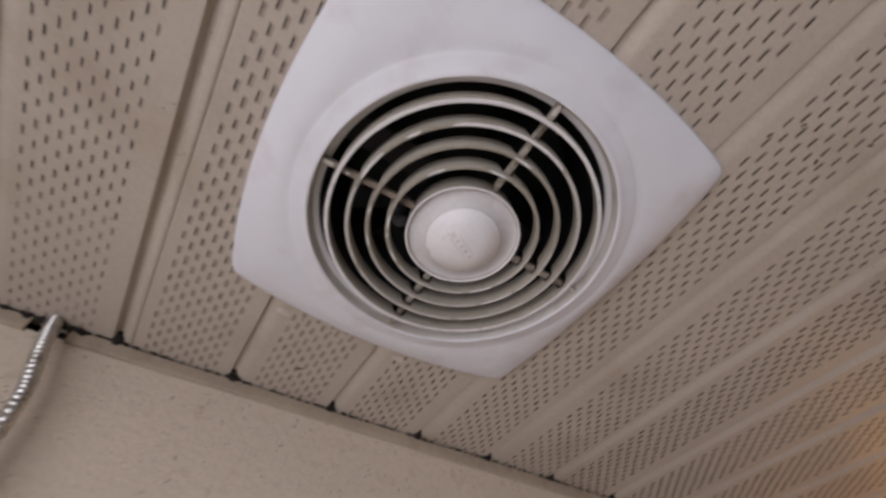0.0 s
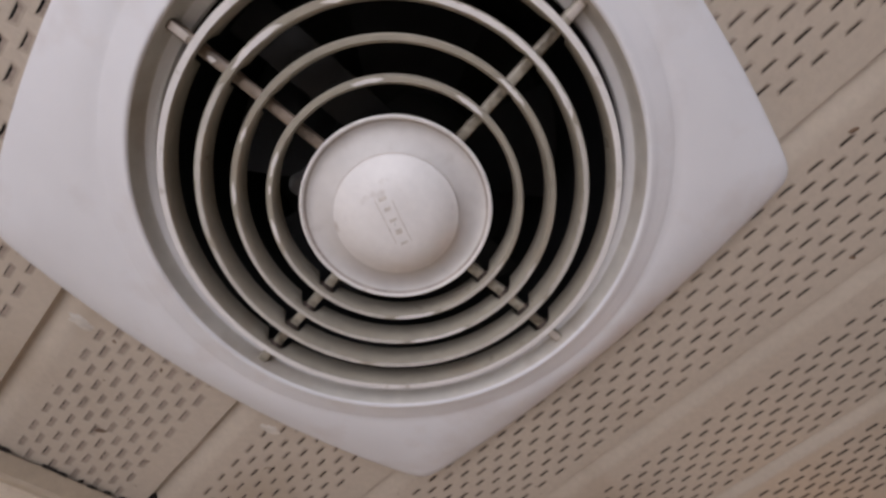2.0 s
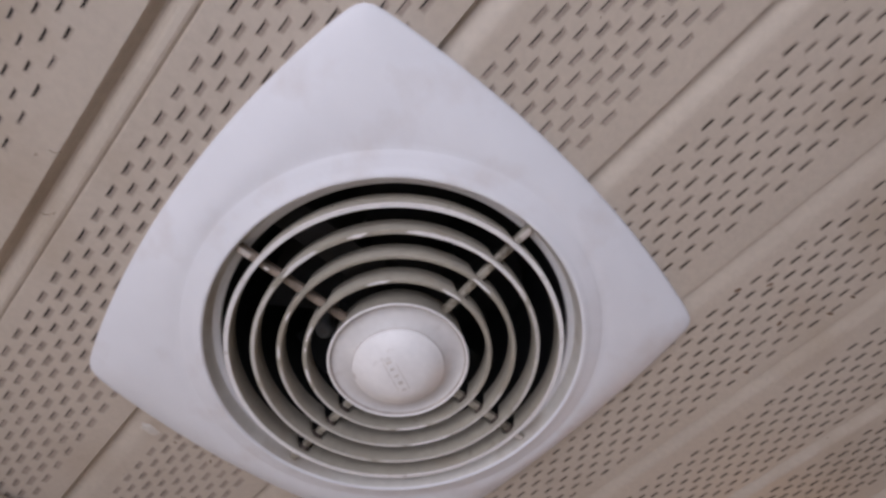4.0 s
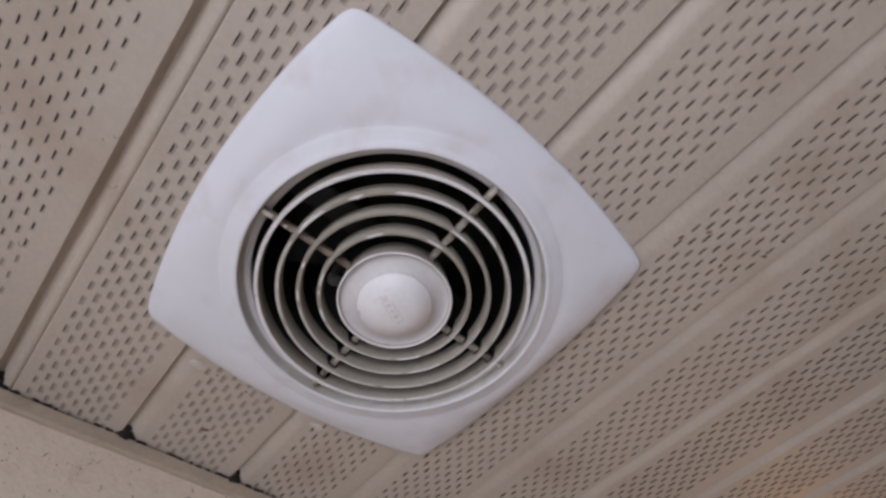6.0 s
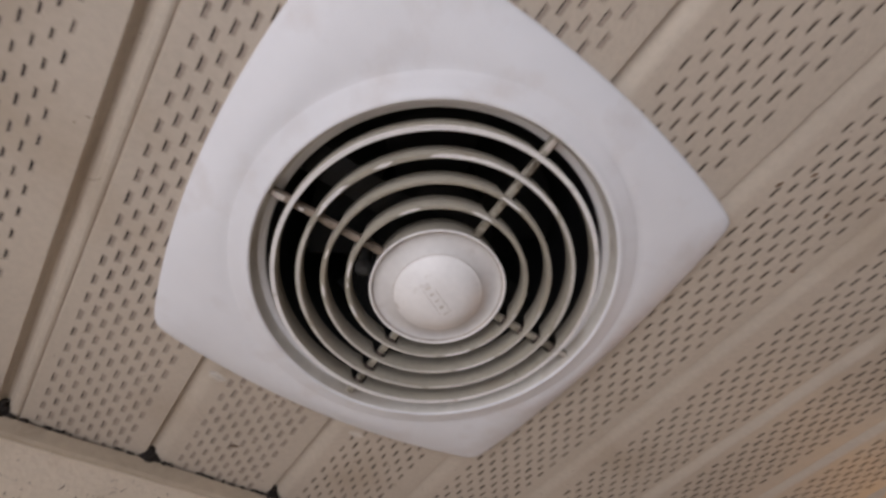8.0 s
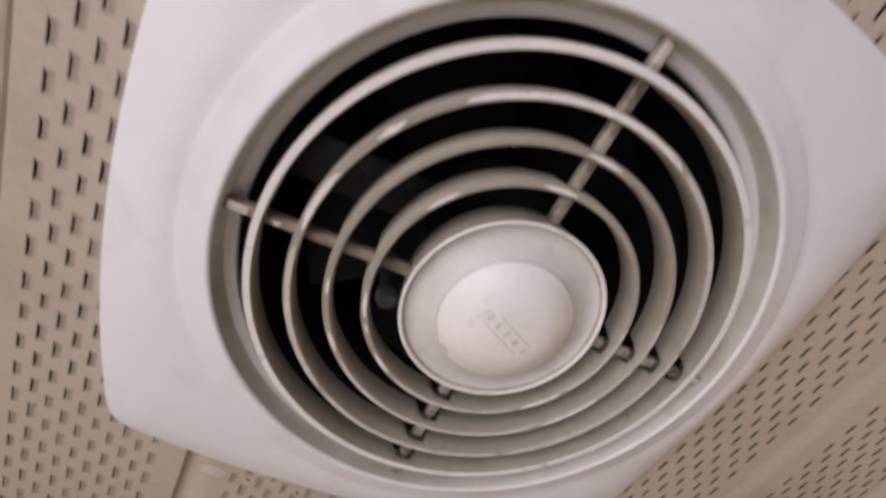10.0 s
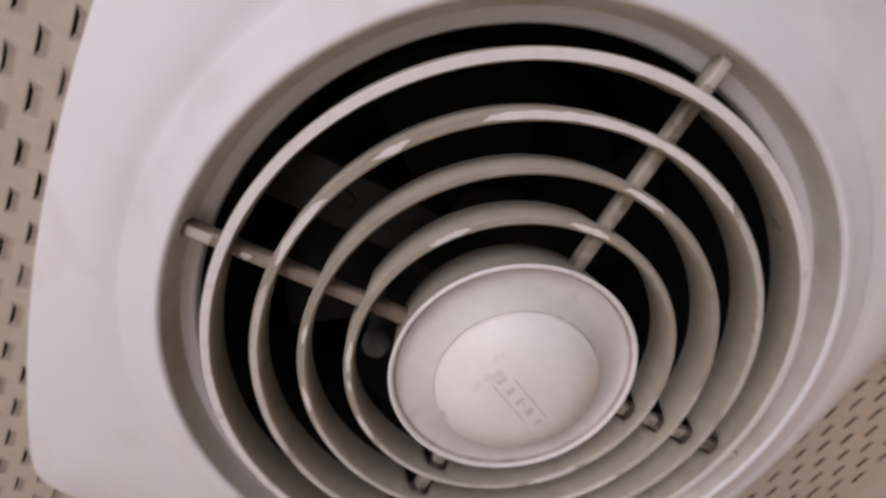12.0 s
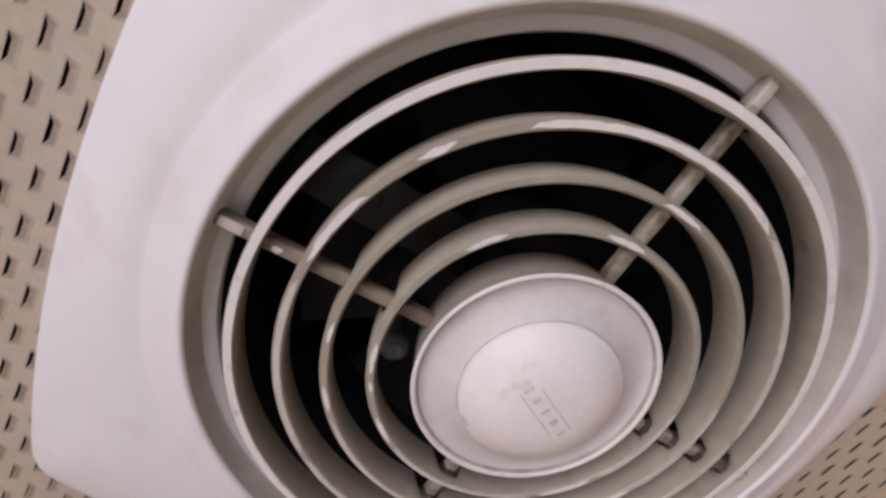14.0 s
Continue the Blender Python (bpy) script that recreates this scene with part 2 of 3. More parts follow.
def soffit():
    verts, faces, flaps, dusty = [], [], set(), set()
    rnd = random.Random(4)

    def at(k, u, y, z):
        return (seam(k) + u + SLANT * (y - YW), y, CEIL + z)

    def quad(*p):
        i = len(verts)
        verts.extend(p)
        faces.append(tuple(range(i, i + len(p))))

    near_lo, near_hi = -0.62, YW + 0.012
    k_lo, k_hi = -12, 29
    steps = [near_lo, -0.16] + [-0.15 + 0.01 * i for i in range(31)] + [0.16, near_hi]
    cuts = [(BACK, near_lo)] + list(zip(steps, steps[1:]))
    for k in range(k_lo, k_hi):
        col0 = COL0.get(k, 0.0235)
        holes_lo, holes_hi = col0 - COL / 2, col0 + (NCOL - 0.5) * COL
        if k == 0:          # the lock between two panels: a deeper channel
            prof = [(0.0, 0.0), (0.0005, 0.0012), (0.0013, 0.0042), (0.0026, 0.0056), (0.0042, 0.0053), (0.0060, 0.0040), (0.0076, 0.0021), (0.0090, 0.0006), (0.0102, 0.0),
                    (0.0128, -0.0003), (0.0140, 0.0001), (0.0150, 0.0010), (0.0162, 0.0)]
        else:
            high, run = (0.0032, 0.0155) if k in (1, 2) or k > 4 else (0.0020, 0.0160)
            run = min(run, holes_lo - 0.0010)
            prof = [(0.0, 0.0), (0.0004, high * 0.45), (0.0010, high * 0.9), (0.0020, high)]
            prof += [(0.0020 + (run - 0.0020) * s / 9, high * (0.5 + 0.5 * math.cos(math.pi * s / 9))) for s in range(1, 10)]
        prof = prof + [(holes_lo, 0.0)]
        tail = [(holes_hi, 0.0), (seam(k + 1) - seam(k), 0.0)]
        near = -4 <= k <= 10
        for line in (prof, tail):
            for (u0, z0), (u1, z1) in zip(line, line[1:]):
                for ya, yb in cuts:
                    quad(at(k, u0, ya, z0), at(k, u1, ya, z1), at(k, u1, yb, z1), at(k, u0, yb, z0))
        quad(at(k, holes_lo, BACK, 0), at(k, holes_hi, BACK, 0), at(k, holes_hi, near_lo, 0), at(k, holes_lo, near_lo, 0))
        if not near:
            quad(at(k, holes_lo, near_lo, 0), at(k, holes_hi, near_lo, 0), at(k, holes_hi, near_hi, 0), at(k, holes_lo, near_hi, 0))
            continue
        phase = PHASE.get(k, rnd.uniform(0, ROW))
        for c in range(NCOL):
            uc = col0 + c * COL
            ph = phase + (c % 2) * ROW / 2
            first = math.ceil((near_lo - ph) / ROW + 0.5)
            last = math.floor((near_hi - ph) / ROW - 0.5)
            ys = ph + (first - 0.5) * ROW
            quad(at(k, uc - COL / 2, near_lo, 0), at(k, uc + COL / 2, near_lo, 0), at(k, uc + COL / 2, ys, 0), at(k, uc - COL / 2, ys, 0))
            ye = ph + (last + 0.5) * ROW
            quad(at(k, uc - COL / 2, ye, 0), at(k, uc + COL / 2, ye, 0), at(k, uc + COL / 2, near_hi, 0), at(k, uc - COL / 2, near_hi, 0))
            for r in range(first, last + 1):
                yc = ph + r * ROW
                du, dv = rnd.gauss(0, 0.00012), rnd.gauss(0, 0.0002)
                half, wide, gap, deep = ((0.0035, 0.0015, 0.00085, 0.0003) if k < 0 else (0.0042, 0.0024, 0.00075, 0.0004) if k < 2
                                         else (0.0037, 0.0014, 0.00066, 0.0004) if k < 5 else (0.0040, 0.0017, 0.00090, 0.0012))
                hl = half + rnd.gauss(0, 0.00025)
                gap *= STRIP.get(k, 1.0) * (0.4 if k < 2 and yc > 0.12 else 1.0)      # clogged with dust near the wall
                gap = max(0.0001, gap + rnd.gauss(0, 0.00010))
                deep = max(0.0002, deep + rnd.gauss(0, 0.0001))
                flip = -1 if k >= 2 else 1
                a0 = -wide * 0.4

                def cell(u, v, z):
                    return at(k, uc + flip * u + (du if abs(u) < COL / 2 else 0), yc + v + (dv if abs(v) < ROW / 2 else 0), z)

                i = len(verts)
                hw = 0.0005 + rnd.random() * 0.0006
                verts.extend([cell(-COL / 2, -ROW / 2, 0), cell(COL / 2, -ROW / 2, 0), cell(COL / 2, ROW / 2, 0), cell(-COL / 2, ROW / 2, 0),
                              cell(a0, -hl, 0), cell(a0 + wide, -hl * 0.75, 0), cell(a0 + wide, hl * 0.75, 0), cell(a0, hl, 0),
                              cell(a0 + gap, -hl * 0.45, deep), cell(a0 + gap * 0.9, hl * 0.55, deep),
                              cell(a0 - hw * 0.6, -hl - hw, 0), cell(a0 + wide + hw, -hl * 0.75 - hw, 0), cell(a0 + wide + hw, hl * 0.75 + hw, 0), cell(a0 - hw * 0.6, hl + hw, 0)])
                for f in ((0, 1, 11, 10), (1, 2, 12, 11), (2, 3, 13, 12), (3, 0, 10, 13)):
                    faces.append(tuple(i + a for a in f))
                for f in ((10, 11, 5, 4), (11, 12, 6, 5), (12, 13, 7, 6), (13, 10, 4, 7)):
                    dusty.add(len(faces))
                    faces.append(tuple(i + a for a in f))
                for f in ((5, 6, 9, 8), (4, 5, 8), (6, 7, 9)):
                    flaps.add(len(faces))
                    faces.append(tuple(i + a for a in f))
    # opening behind the fan
    keep, slots = [], []
    for n, f in enumerate(faces):
        cx = sum(verts[a][0] for a in f) / len(f)
        cy = sum(verts[a][1] for a in f) / len(f)
        if math.hypot(cx, cy) > 0.104:
            keep.append(f)
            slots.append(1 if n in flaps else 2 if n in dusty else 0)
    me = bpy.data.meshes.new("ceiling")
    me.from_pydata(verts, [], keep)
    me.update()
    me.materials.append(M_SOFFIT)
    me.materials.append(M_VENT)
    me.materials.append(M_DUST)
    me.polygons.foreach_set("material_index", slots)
    ob = new("ceiling", me)
    return tagged(ob, "tan vinyl soffit ceiling with staggered lanced vent slots and grooves", "ceiling", kind="structure")


soffit()
# runs on over an unseen added overhang that keeps sun off the window
box("attic_void", (-1.33, BACK - 0.1, CEIL + 0.16), (RIGHT + 0.1, 0.5, CEIL + 0.2), M_VOID, "dark cavity above the vented soffit", "cavity")

# unseen board added to close the end of that overhang
box("added_eave_board", (-1.35, BACK - 0.1, CEIL - 0.03), (-1.29, 0.5, CEIL + 0.15), M_PLAIN, "plain tan board, unseen, added to close the eave", "fascia")

# ---- walls, floor and trim ----
WALL_Y = 0.2503
box("wall_north", (LEFT, WALL_Y, 0.0), (RIGHT, WALL_Y + 0.2, CEIL - 0.0105), M_WALL, "cream painted stucco wall with hairs of brown grime", "wall")
box("wall_north_head", (LEFT, WALL_Y + 0.02, CEIL - 0.0105), (RIGHT, WALL_Y + 0.2, CEIL + 0.16), M_VOID, "dark gap behind the soffit channel", "wall")
box("wall_east", (RIGHT, BACK, 0.0), (RIGHT + 0.15, WALL_Y + 0.2, CEIL + 0.16), M_PLAIN, "plain tan painted wall", "wall")
box("wall_south", (LEFT, BACK - 0.15, 0.0), (RIGHT, BACK, CEIL + 0.16), M_PLAIN, "plain tan painted wall", "wall")
# unseen west wall; its window opening is assumed, set round the daylight lamp
for lo, hi in (((LEFT - 0.15, BACK, 0.0), (LEFT, WALL_Y, 1.0)), ((LEFT - 0.15, BACK, 2.2), (LEFT, WALL_Y, CEIL + 0.16)),
               ((LEFT - 0.15, BACK, 1.0), (LEFT, -1.32, 2.2)), ((LEFT - 0.15, 0.08, 1.0), (LEFT, WALL_Y, 2.2))):
    box("wall_west", lo, hi, M_PLAIN, "plain tan painted wall beside a window opening", "wall")
box("floor", (LEFT - 0.15, BACK - 0.15, -0.1), (RIGHT + 0.15, WALL_Y + 0.2, 0.0), M_FLOOR, "plain pale concrete floor", "floor")


def channel_trim(name, xa, xb):
    """The channel that carries the soffit's edge along the wall: face, lower lip."""
    rnd = random.Random(7)
    prof = [(YW + 0.0022, -0.0022), (YW + 0.0004, -0.0019), (YW, -0.0028), (YW, -0.0118), (YW + 0.0008, -0.0132), (WALL_Y + 0.004, -0.0138),
            (WALL_Y + 0.004, -0.0108), (YW + 0.0022, -0.0104)]
    n = max(2, int((xb - xa) / 0.02))
    verts, faces = [], []
    for i in range(n + 1):
        x = xa + (xb - xa) * i / n
        wob = rnd.gauss(0, 0.00035)
        verts += [(x, y, CEIL + z + wob) for y, z in prof]
    m = len(prof)
    for i in range(n):
        for k in range(m):
            l = (k + 1) % m
            faces.append((i * m + k, i * m + l, (i + 1) * m + l, (i + 1) * m + k))
    faces += [tuple(range(m)), tuple(n * m + a for a in range(m))]
    return tagged(mesh_ob(name, verts, faces, M_TRIM), "tan metal soffit channel along the wall, grimy at its edges", "trim", kind="structure")


channel_trim("trim", LEFT, -0.2440)
channel_trim("trim", -0.2160, RIGHT)

# ---- exhaust fan ----
fan = new("exhaust_fan")
fan.location = (0, 0, CEIL)
fan.rotation_euler = (0, 0, 0.0196)
tagged(fan, "white plastic ceiling exhaust fan with round louvred grille", "exhaust fan")


def cover_radius(a):
    """Outline of the cover: a square with bowed sides and rounded corners."""
    c, s = math.cos(a), math.sin(a)
    half, near = 0.1212, []
    for nx, ny, bow in ((1, 0, 0.0098), (-1, 0, 0.0148), (0, 1, 0.0162), (0, -1, 0.0120)):
        d = c * nx + s * ny
        t = -c * ny + s * nx
        if d < 0.3:
            continue
        r = half / d
        for _ in range(12):
            q = min(abs(r * t / half), 1.15)
            r = (half + bow * (1 - q * q)) / d
        near.append(r)
    p = 46                       # rounds the corner where two sides meet
    return sum((0.12 / r) ** p for r in near) ** (-1 / p) * 0.12


def cover():
    n = 288
    radii = [cover_radius(2 * math.pi * i / n) for i in range(n)]
    outer = [(0.9955, -0.0001), (1.0, -0.0006), (1.0, -0.0026), (0.9965, -0.0042), (0.988, -0.0054)]     # as a share of the outline
    dome = 12
    decor = [(0.1122, -0.0138), (0.1114, -0.0141), (0.1106, -0.0145), (0.1092, -0.0149), (0.1072, -0.0156), (0.1055, -0.0162), (0.1043, -0.0166),
             (0.1033, -0.0171), (0.1024, -0.0175), (0.1016, -0.0178), (0.1009, -0.0180), (0.1003, -0.0180), (0.0998, -0.0177), (0.0995, -0.0171)]
    verts, faces = [], []
    for i in range(n):
        a = 2 * math.pi * i / n
        R = radii[i]
        col = [(R * k, z) for k, z in outer]
        r0, r1 = R * 0.988, 0.1122
        for j in range(1, dome):
            t = j / dome
            r = r0 + (r1 - r0) * t
            z = -0.0054 - (0.0138 - 0.0054) * math.sin(t * math.pi / 2) ** 0.9
            col.append((r, z))
        col += decor
        verts += [(r * math.cos(a), r * math.sin(a), z) for r, z in col]
        m = len(col)
    for i in range(n):
        j = (i + 1) % n
        for k in range(m - 1):
            faces.append((i * m + k, i * m + k + 1, j * m + k + 1, j * m + k))
    return mesh_ob("cover", verts, faces, M_COVER, fan, "square white plastic cover with bowed sides and round opening", smooth=True, sharp=50)


cover()
v, f = lathe([(0.0995, -0.0171), (0.0993, -0.0160), (0.0989, -0.0125), (0.0985, -0.0102), (0.0981, -0.0094)], 192)
mesh_ob("rim_wall", v, f, M_RIMWALL, fan, "brown-stained wall of the opening", smooth=True, sharp=50)
v, f = lathe([(0.0981, -0.0094), (0.0976, -0.0090), (0.0966, -0.0086), (0.0953, -0.0080), (0.0948, -0.0074), (0.0946, -0.0058), (0.0946, 0.0005), (0.0970, 0.0005)], 192)
mesh_ob("inner_rim", v, f, M_RIM, fan, "greyed flat inner rim of the opening", smooth=True, sharp=30)

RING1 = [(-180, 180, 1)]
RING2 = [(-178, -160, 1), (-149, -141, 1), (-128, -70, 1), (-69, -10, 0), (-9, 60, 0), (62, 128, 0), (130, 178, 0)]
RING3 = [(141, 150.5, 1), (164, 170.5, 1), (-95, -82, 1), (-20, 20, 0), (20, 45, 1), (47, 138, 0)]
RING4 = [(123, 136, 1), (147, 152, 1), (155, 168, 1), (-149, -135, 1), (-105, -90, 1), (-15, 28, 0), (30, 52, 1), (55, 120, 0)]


# four concentric louvre rings, notched at the back where the spokes pass
def louvre_ring(r, z, flat, patches):
    n, d, w, flare = 256, 0.0126, 0.0030, 0.0003
    rnd = random.Random(int(r * 1e5))
    verts, faces = [], []
    for i in range(n):
        a = 2 * math.pi * i / n
        off = min(abs(a - k * math.pi / 2) for k in range(5)) * r
        t = min(max((0.0056 - off) / 0.0016, 0), 1)
        dd = d - (d - 0.0042) * t * t * (3 - 2 * t)
        out = flare * dd / d
        prof = [(r - flat, z), (r, z + flat * 1.2), (r + out * 0.6, z + dd * 0.6), (r + out - 0.0004, z + dd), (r + out - w * 0.75, z + dd), (r + out * 0.6 - w, z + dd * 0.6), (r - w, z + flat * 1.2),
                (r - w + flat, z)]
        verts += [(q * math.cos(a), q * math.sin(a), h) for q, h in prof]
    m = 8
    for i in range(n):
        j = (i + 1) % n
        for k in range(m):
            l = (k + 1) % m
            faces.append((i * m + k, i * m + l, j * m + l, j * m + k))
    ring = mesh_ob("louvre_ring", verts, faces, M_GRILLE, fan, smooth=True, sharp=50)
    # short patches of the front edge rubbed clean; long stretches paint in its highlight
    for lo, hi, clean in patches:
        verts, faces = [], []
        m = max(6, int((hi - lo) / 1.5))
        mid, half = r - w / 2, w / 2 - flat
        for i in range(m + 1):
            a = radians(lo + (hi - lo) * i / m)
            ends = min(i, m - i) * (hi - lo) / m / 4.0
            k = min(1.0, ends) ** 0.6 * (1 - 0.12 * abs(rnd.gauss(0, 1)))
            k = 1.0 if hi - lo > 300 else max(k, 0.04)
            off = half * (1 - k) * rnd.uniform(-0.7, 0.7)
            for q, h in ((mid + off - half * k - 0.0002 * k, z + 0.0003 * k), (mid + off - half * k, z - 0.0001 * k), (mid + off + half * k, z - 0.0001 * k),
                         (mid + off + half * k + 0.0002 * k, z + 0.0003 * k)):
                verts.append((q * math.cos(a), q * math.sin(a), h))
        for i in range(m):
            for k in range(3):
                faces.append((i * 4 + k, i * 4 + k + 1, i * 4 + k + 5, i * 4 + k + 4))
        mesh_ob("pale_edge", verts, faces, M_CLEAN if clean else M_EDGE_LIGHT, ring, "pale front edge, rubbed in patches, elsewhere a painted highlight", smooth=True)
    return ring


for r, z, flat, patches in ((0.0894, -0.0186, 0.0004, RING1), (0.0764, -0.0187, 0.0005, RING2), (0.0635, -0.0185, 0.0007, RING3), (0.0504, -0.0185, 0.0007, RING4)):
    louvre_ring(r, z, flat, patches)

# four spokes
for k in range(4):
    length = 0.1000 - 0.0325
    bm = rounded_box(length, 0.0042, 0.0046, 0.0012, 3)
    bmesh.ops.translate(bm, vec=(0.0325 + length / 2, 0, -0.0120), verts=bm.verts)
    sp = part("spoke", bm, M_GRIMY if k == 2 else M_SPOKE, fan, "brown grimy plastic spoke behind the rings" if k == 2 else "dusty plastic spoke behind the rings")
    sp.rotation_euler = (0, 0, k * math.pi / 2)

    for r in (0.0893, 0.0761, 0.0632, 0.0501) if k < 2 else ():      # grime caught where the spoke passes the ring
        bm = bmesh.new()
        bmesh.ops.create_uvsphere(bm, u_segments=14, v_segments=8, radius=1.0)
        bmesh.ops.transform(bm, matrix=Matrix.Translation((r - 0.0012, 0, -0.0132)) @ Matrix.Diagonal((0.0027, 0.0037, 0.0036, 1)), verts=bm.verts)
        for face in bm.faces:
            face.smooth = True
        part("spoke_grime", bm, M_CLOT, sp, "dark grime packed where spoke meets ring")

# pale ends of the spokes outside the rings
for k in (0, 2, 3):
    bm = rounded_box(0.0066, 0.0030, 0.0010, 0.0004)
    bmesh.ops.transform(bm, matrix=Matrix.Rotation(k * math.pi / 2, 4, "Z") @ Matrix.Translation((0.0950, 0, -0.0141)), verts=bm.verts)
    part("spoke_end", bm, M_TIP, fan, "pale end of a spoke")

# pale spot on the brown spoke: its glint, modelled as a white patch
bm = bmesh.new()
bmesh.ops.create_icosphere(bm, subdivisions=2, radius=1.0)
rnd = random.Random(8)
for vert in bm.verts:
    vert.co *= rnd.uniform(0.85, 1.1)
bmesh.ops.transform(bm, matrix=Matrix.Translation((-0.0827, 0.0003, -0.0140)) @ Matrix.Diagonal((0.0021, 0.0014, 0.0005, 1)), verts=bm.verts)
for face in bm.faces:
    face.smooth = True
part("glint_spot", bm, M_CLEAN, fan, "pale spot on the brown spoke, a modelled glint")

# hub
v, f = lathe([(0.0370, -0.0196), (0.0373, -0.0198), (0.0374, -0.0202), (0.0372, -0.0206), (0.0367, -0.0208), (0.0362, -0.0206), (0.0358, -0.0200)], 160)
hub = mesh_ob("hub", v, f, M_CLEAN, fan, "round off-white centre cap with rubbed bright lip", smooth=True, sharp=50)
v, f = lathe([(0.0300, -0.0020), (0.0352, -0.0020), (0.0357, -0.0030), (0.0364, -0.0110), (0.0369, -0.0170), (0.0370, -0.0196)], 160)
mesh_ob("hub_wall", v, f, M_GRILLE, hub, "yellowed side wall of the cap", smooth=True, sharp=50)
v, f = lathe([(0.0358, -0.0200), (0.0354, -0.0194), (0.0351, -0.0190)], 160)
mesh_ob("dark_ring", v, f, M_CREASE, hub, "thin dark line inside the lip", smooth=True)
v, f = lathe([(0.0351, -0.0190), (0.0344, -0.0185), (0.0330, -0.0183), (0.0310, -0.0186), (0.0288, -0.0194), (0.0266, -0.0206), (0.0252, -0.0216), (0.0243, -0.0223)], 160)
mesh_ob("dish", v, f, M_DISH, hub, "greyed dished face of the cap", smooth=True, sharp=50)
# shade in the crease at the disc's foot, painted as a dark ring
v, f = lathe([(0.0243, -0.0223), (0.0239, -0.0225), (0.0225, -0.0226)], 160)
mesh_ob("dark_ring", v, f, M_CREASE, hub, "thin dark line round the raised disc, painted crease shade", smooth=True)


def dome_z(r):
    """Lower face of the raised disc, which swells towards its middle."""
    return -0.0243 - 0.0073 * (1 - (r / 0.0234) ** 3.2)


v, f = lathe([(0.0240, -0.0218), (0.0240, -0.0236), (0.0238, -0.0241), (0.0234, -0.0243)] + [(0.0234 * (1 - k / 14), dome_z(0.0234 * (1 - k / 14))) for k in range(1, 14)] + [(0.0002, dome_z(0))], 160)
disc = mesh_ob("disc", v, f, M_DISC, hub, "raised white disc with a worn moulded emblem", smooth=True, sharp=50)
emblem_turn = Matrix.Translation((-0.0012, -0.0004, 0)) @ Matrix.Rotation(radians(25.5), 4, "Z") @ Matrix.Scale(0.94, 4)
for dx, dy, sx, sy in ((-0.0010, 0.0030, 0.0215, 0.0005), (0.0014, -0.0030, 0.0200, 0.0005), (-0.0098, 0.0002, 0.0034, 0.0046), (-0.0055, 0.0001, 0.0034, 0.0036),
                       (-0.0006, 0, 0.0028, 0.0041), (0.0046, -0.0001, 0.0036, 0.0037), (0.0099, 0, 0.0025, 0.0041)):
    bm = bmesh.new()
    rows = []
    steps = max(2, int(sx / 0.0012))
    for side, drop in ((-1, 0.0002), (-0.55, -0.00016), (0.55, -0.00016), (1, 0.0002)):
        row = []
        for n in range(steps + 1):
            end = n in (0, steps)
            p = emblem_turn @ Vector((dx + sx * (n / steps - 0.5), dy + side * sy / 2, 0))
            row.append(bm.verts.new((p.x, p.y, dome_z(math.hypot(p.x, p.y)) + (0.0002 if end else drop))))
        rows.append(row)
    for a, b in zip(rows, rows[1:]):
        for n in range(steps):
            bm.faces.new((a[n], a[n + 1], b[n + 1], b[n]))
    part("emblem_bar", bm, M_EMBLEM, hub)

# inside: housing, motor, bracket and blades
v, f = lathe([(0.0944, -0.0054), (0.0944, 0.1200), (0.0940, 0.1205), (0.0005, 0.1205)], 96)
mesh_ob("housing", v, f, M_BLACK, fan, "black painted steel fan housing", smooth=True)
v, f = lathe([(0.0002, 0.030), (0.008, 0.030), (0.010, 0.033), (0.030, 0.036), (0.040, 0.044), (0.042, 0.060), (0.042, 0.119)], 64)
mesh_ob("motor", v, f, M_BLACK, fan, "dark electric motor", smooth=True)
for k in range(5):
    bm = bmesh.new()
    rows = []
    for i in range(7):
        rr = 0.030 + 0.052 * i / 6
        wide = 0.016 + 0.016 * i / 6
        row = []
        for j in range(5):
            s = (j / 4 - 0.5) * 2
            row.append(bm.verts.new((rr - 0.006 * s * s, s * wide, 0.046 + s * 0.010)))
        rows.append(row)
    for a, b in zip(rows, rows[1:]):
        for j in range(4):
            bm.faces.new((a[j], a[j + 1], b[j + 1], b[j]))
    bmesh.ops.solidify(bm, geom=bm.faces[:], thickness=0.0012)
    bl = part("fan_blade", bm, M_MOTOR, fan, "dark grey fan blade")
    bl.rotation_euler = (0, 0, radians(20 + 72 * k))
bm = rounded_box(0.0890, 0.020, 0.0016, 0.0006)
bmesh.ops.translate(bm, vec=(-0.049, -0.014, 0.020), verts=bm.verts)
bracket = part("motor_bracket", bm, M_MOTOR, fan, "dark steel motor bracket with round holes")
for dx in (-0.030, -0.048, -0.066):
    v, f = lathe([(0.0002, 0.0186), (0.0032, 0.0186), (0.0036, 0.0190), (0.0036, 0.0198)], 24)
    h = mesh_ob("bracket_hole", v, f, M_BLACK, bracket)
    h.location = (dx, -0.014, 0)
v, f = lathe([(0.0002, 0.0030), (0.0022, 0.0032), (0.0036, 0.0048), (0.0040, 0.0070), (0.0038, 0.0100), (0.0030, 0.0120), (0.0030, 0.0400)], 32)
nut = mesh_ob("mounting_nut", v, f, M_NUT, fan, "grey rubber mounting knob beside the motor", smooth=True)
nut.location = (-0.0350, 0.0252, 0)
nut.scale = (1.3, 1.3, 1.0)


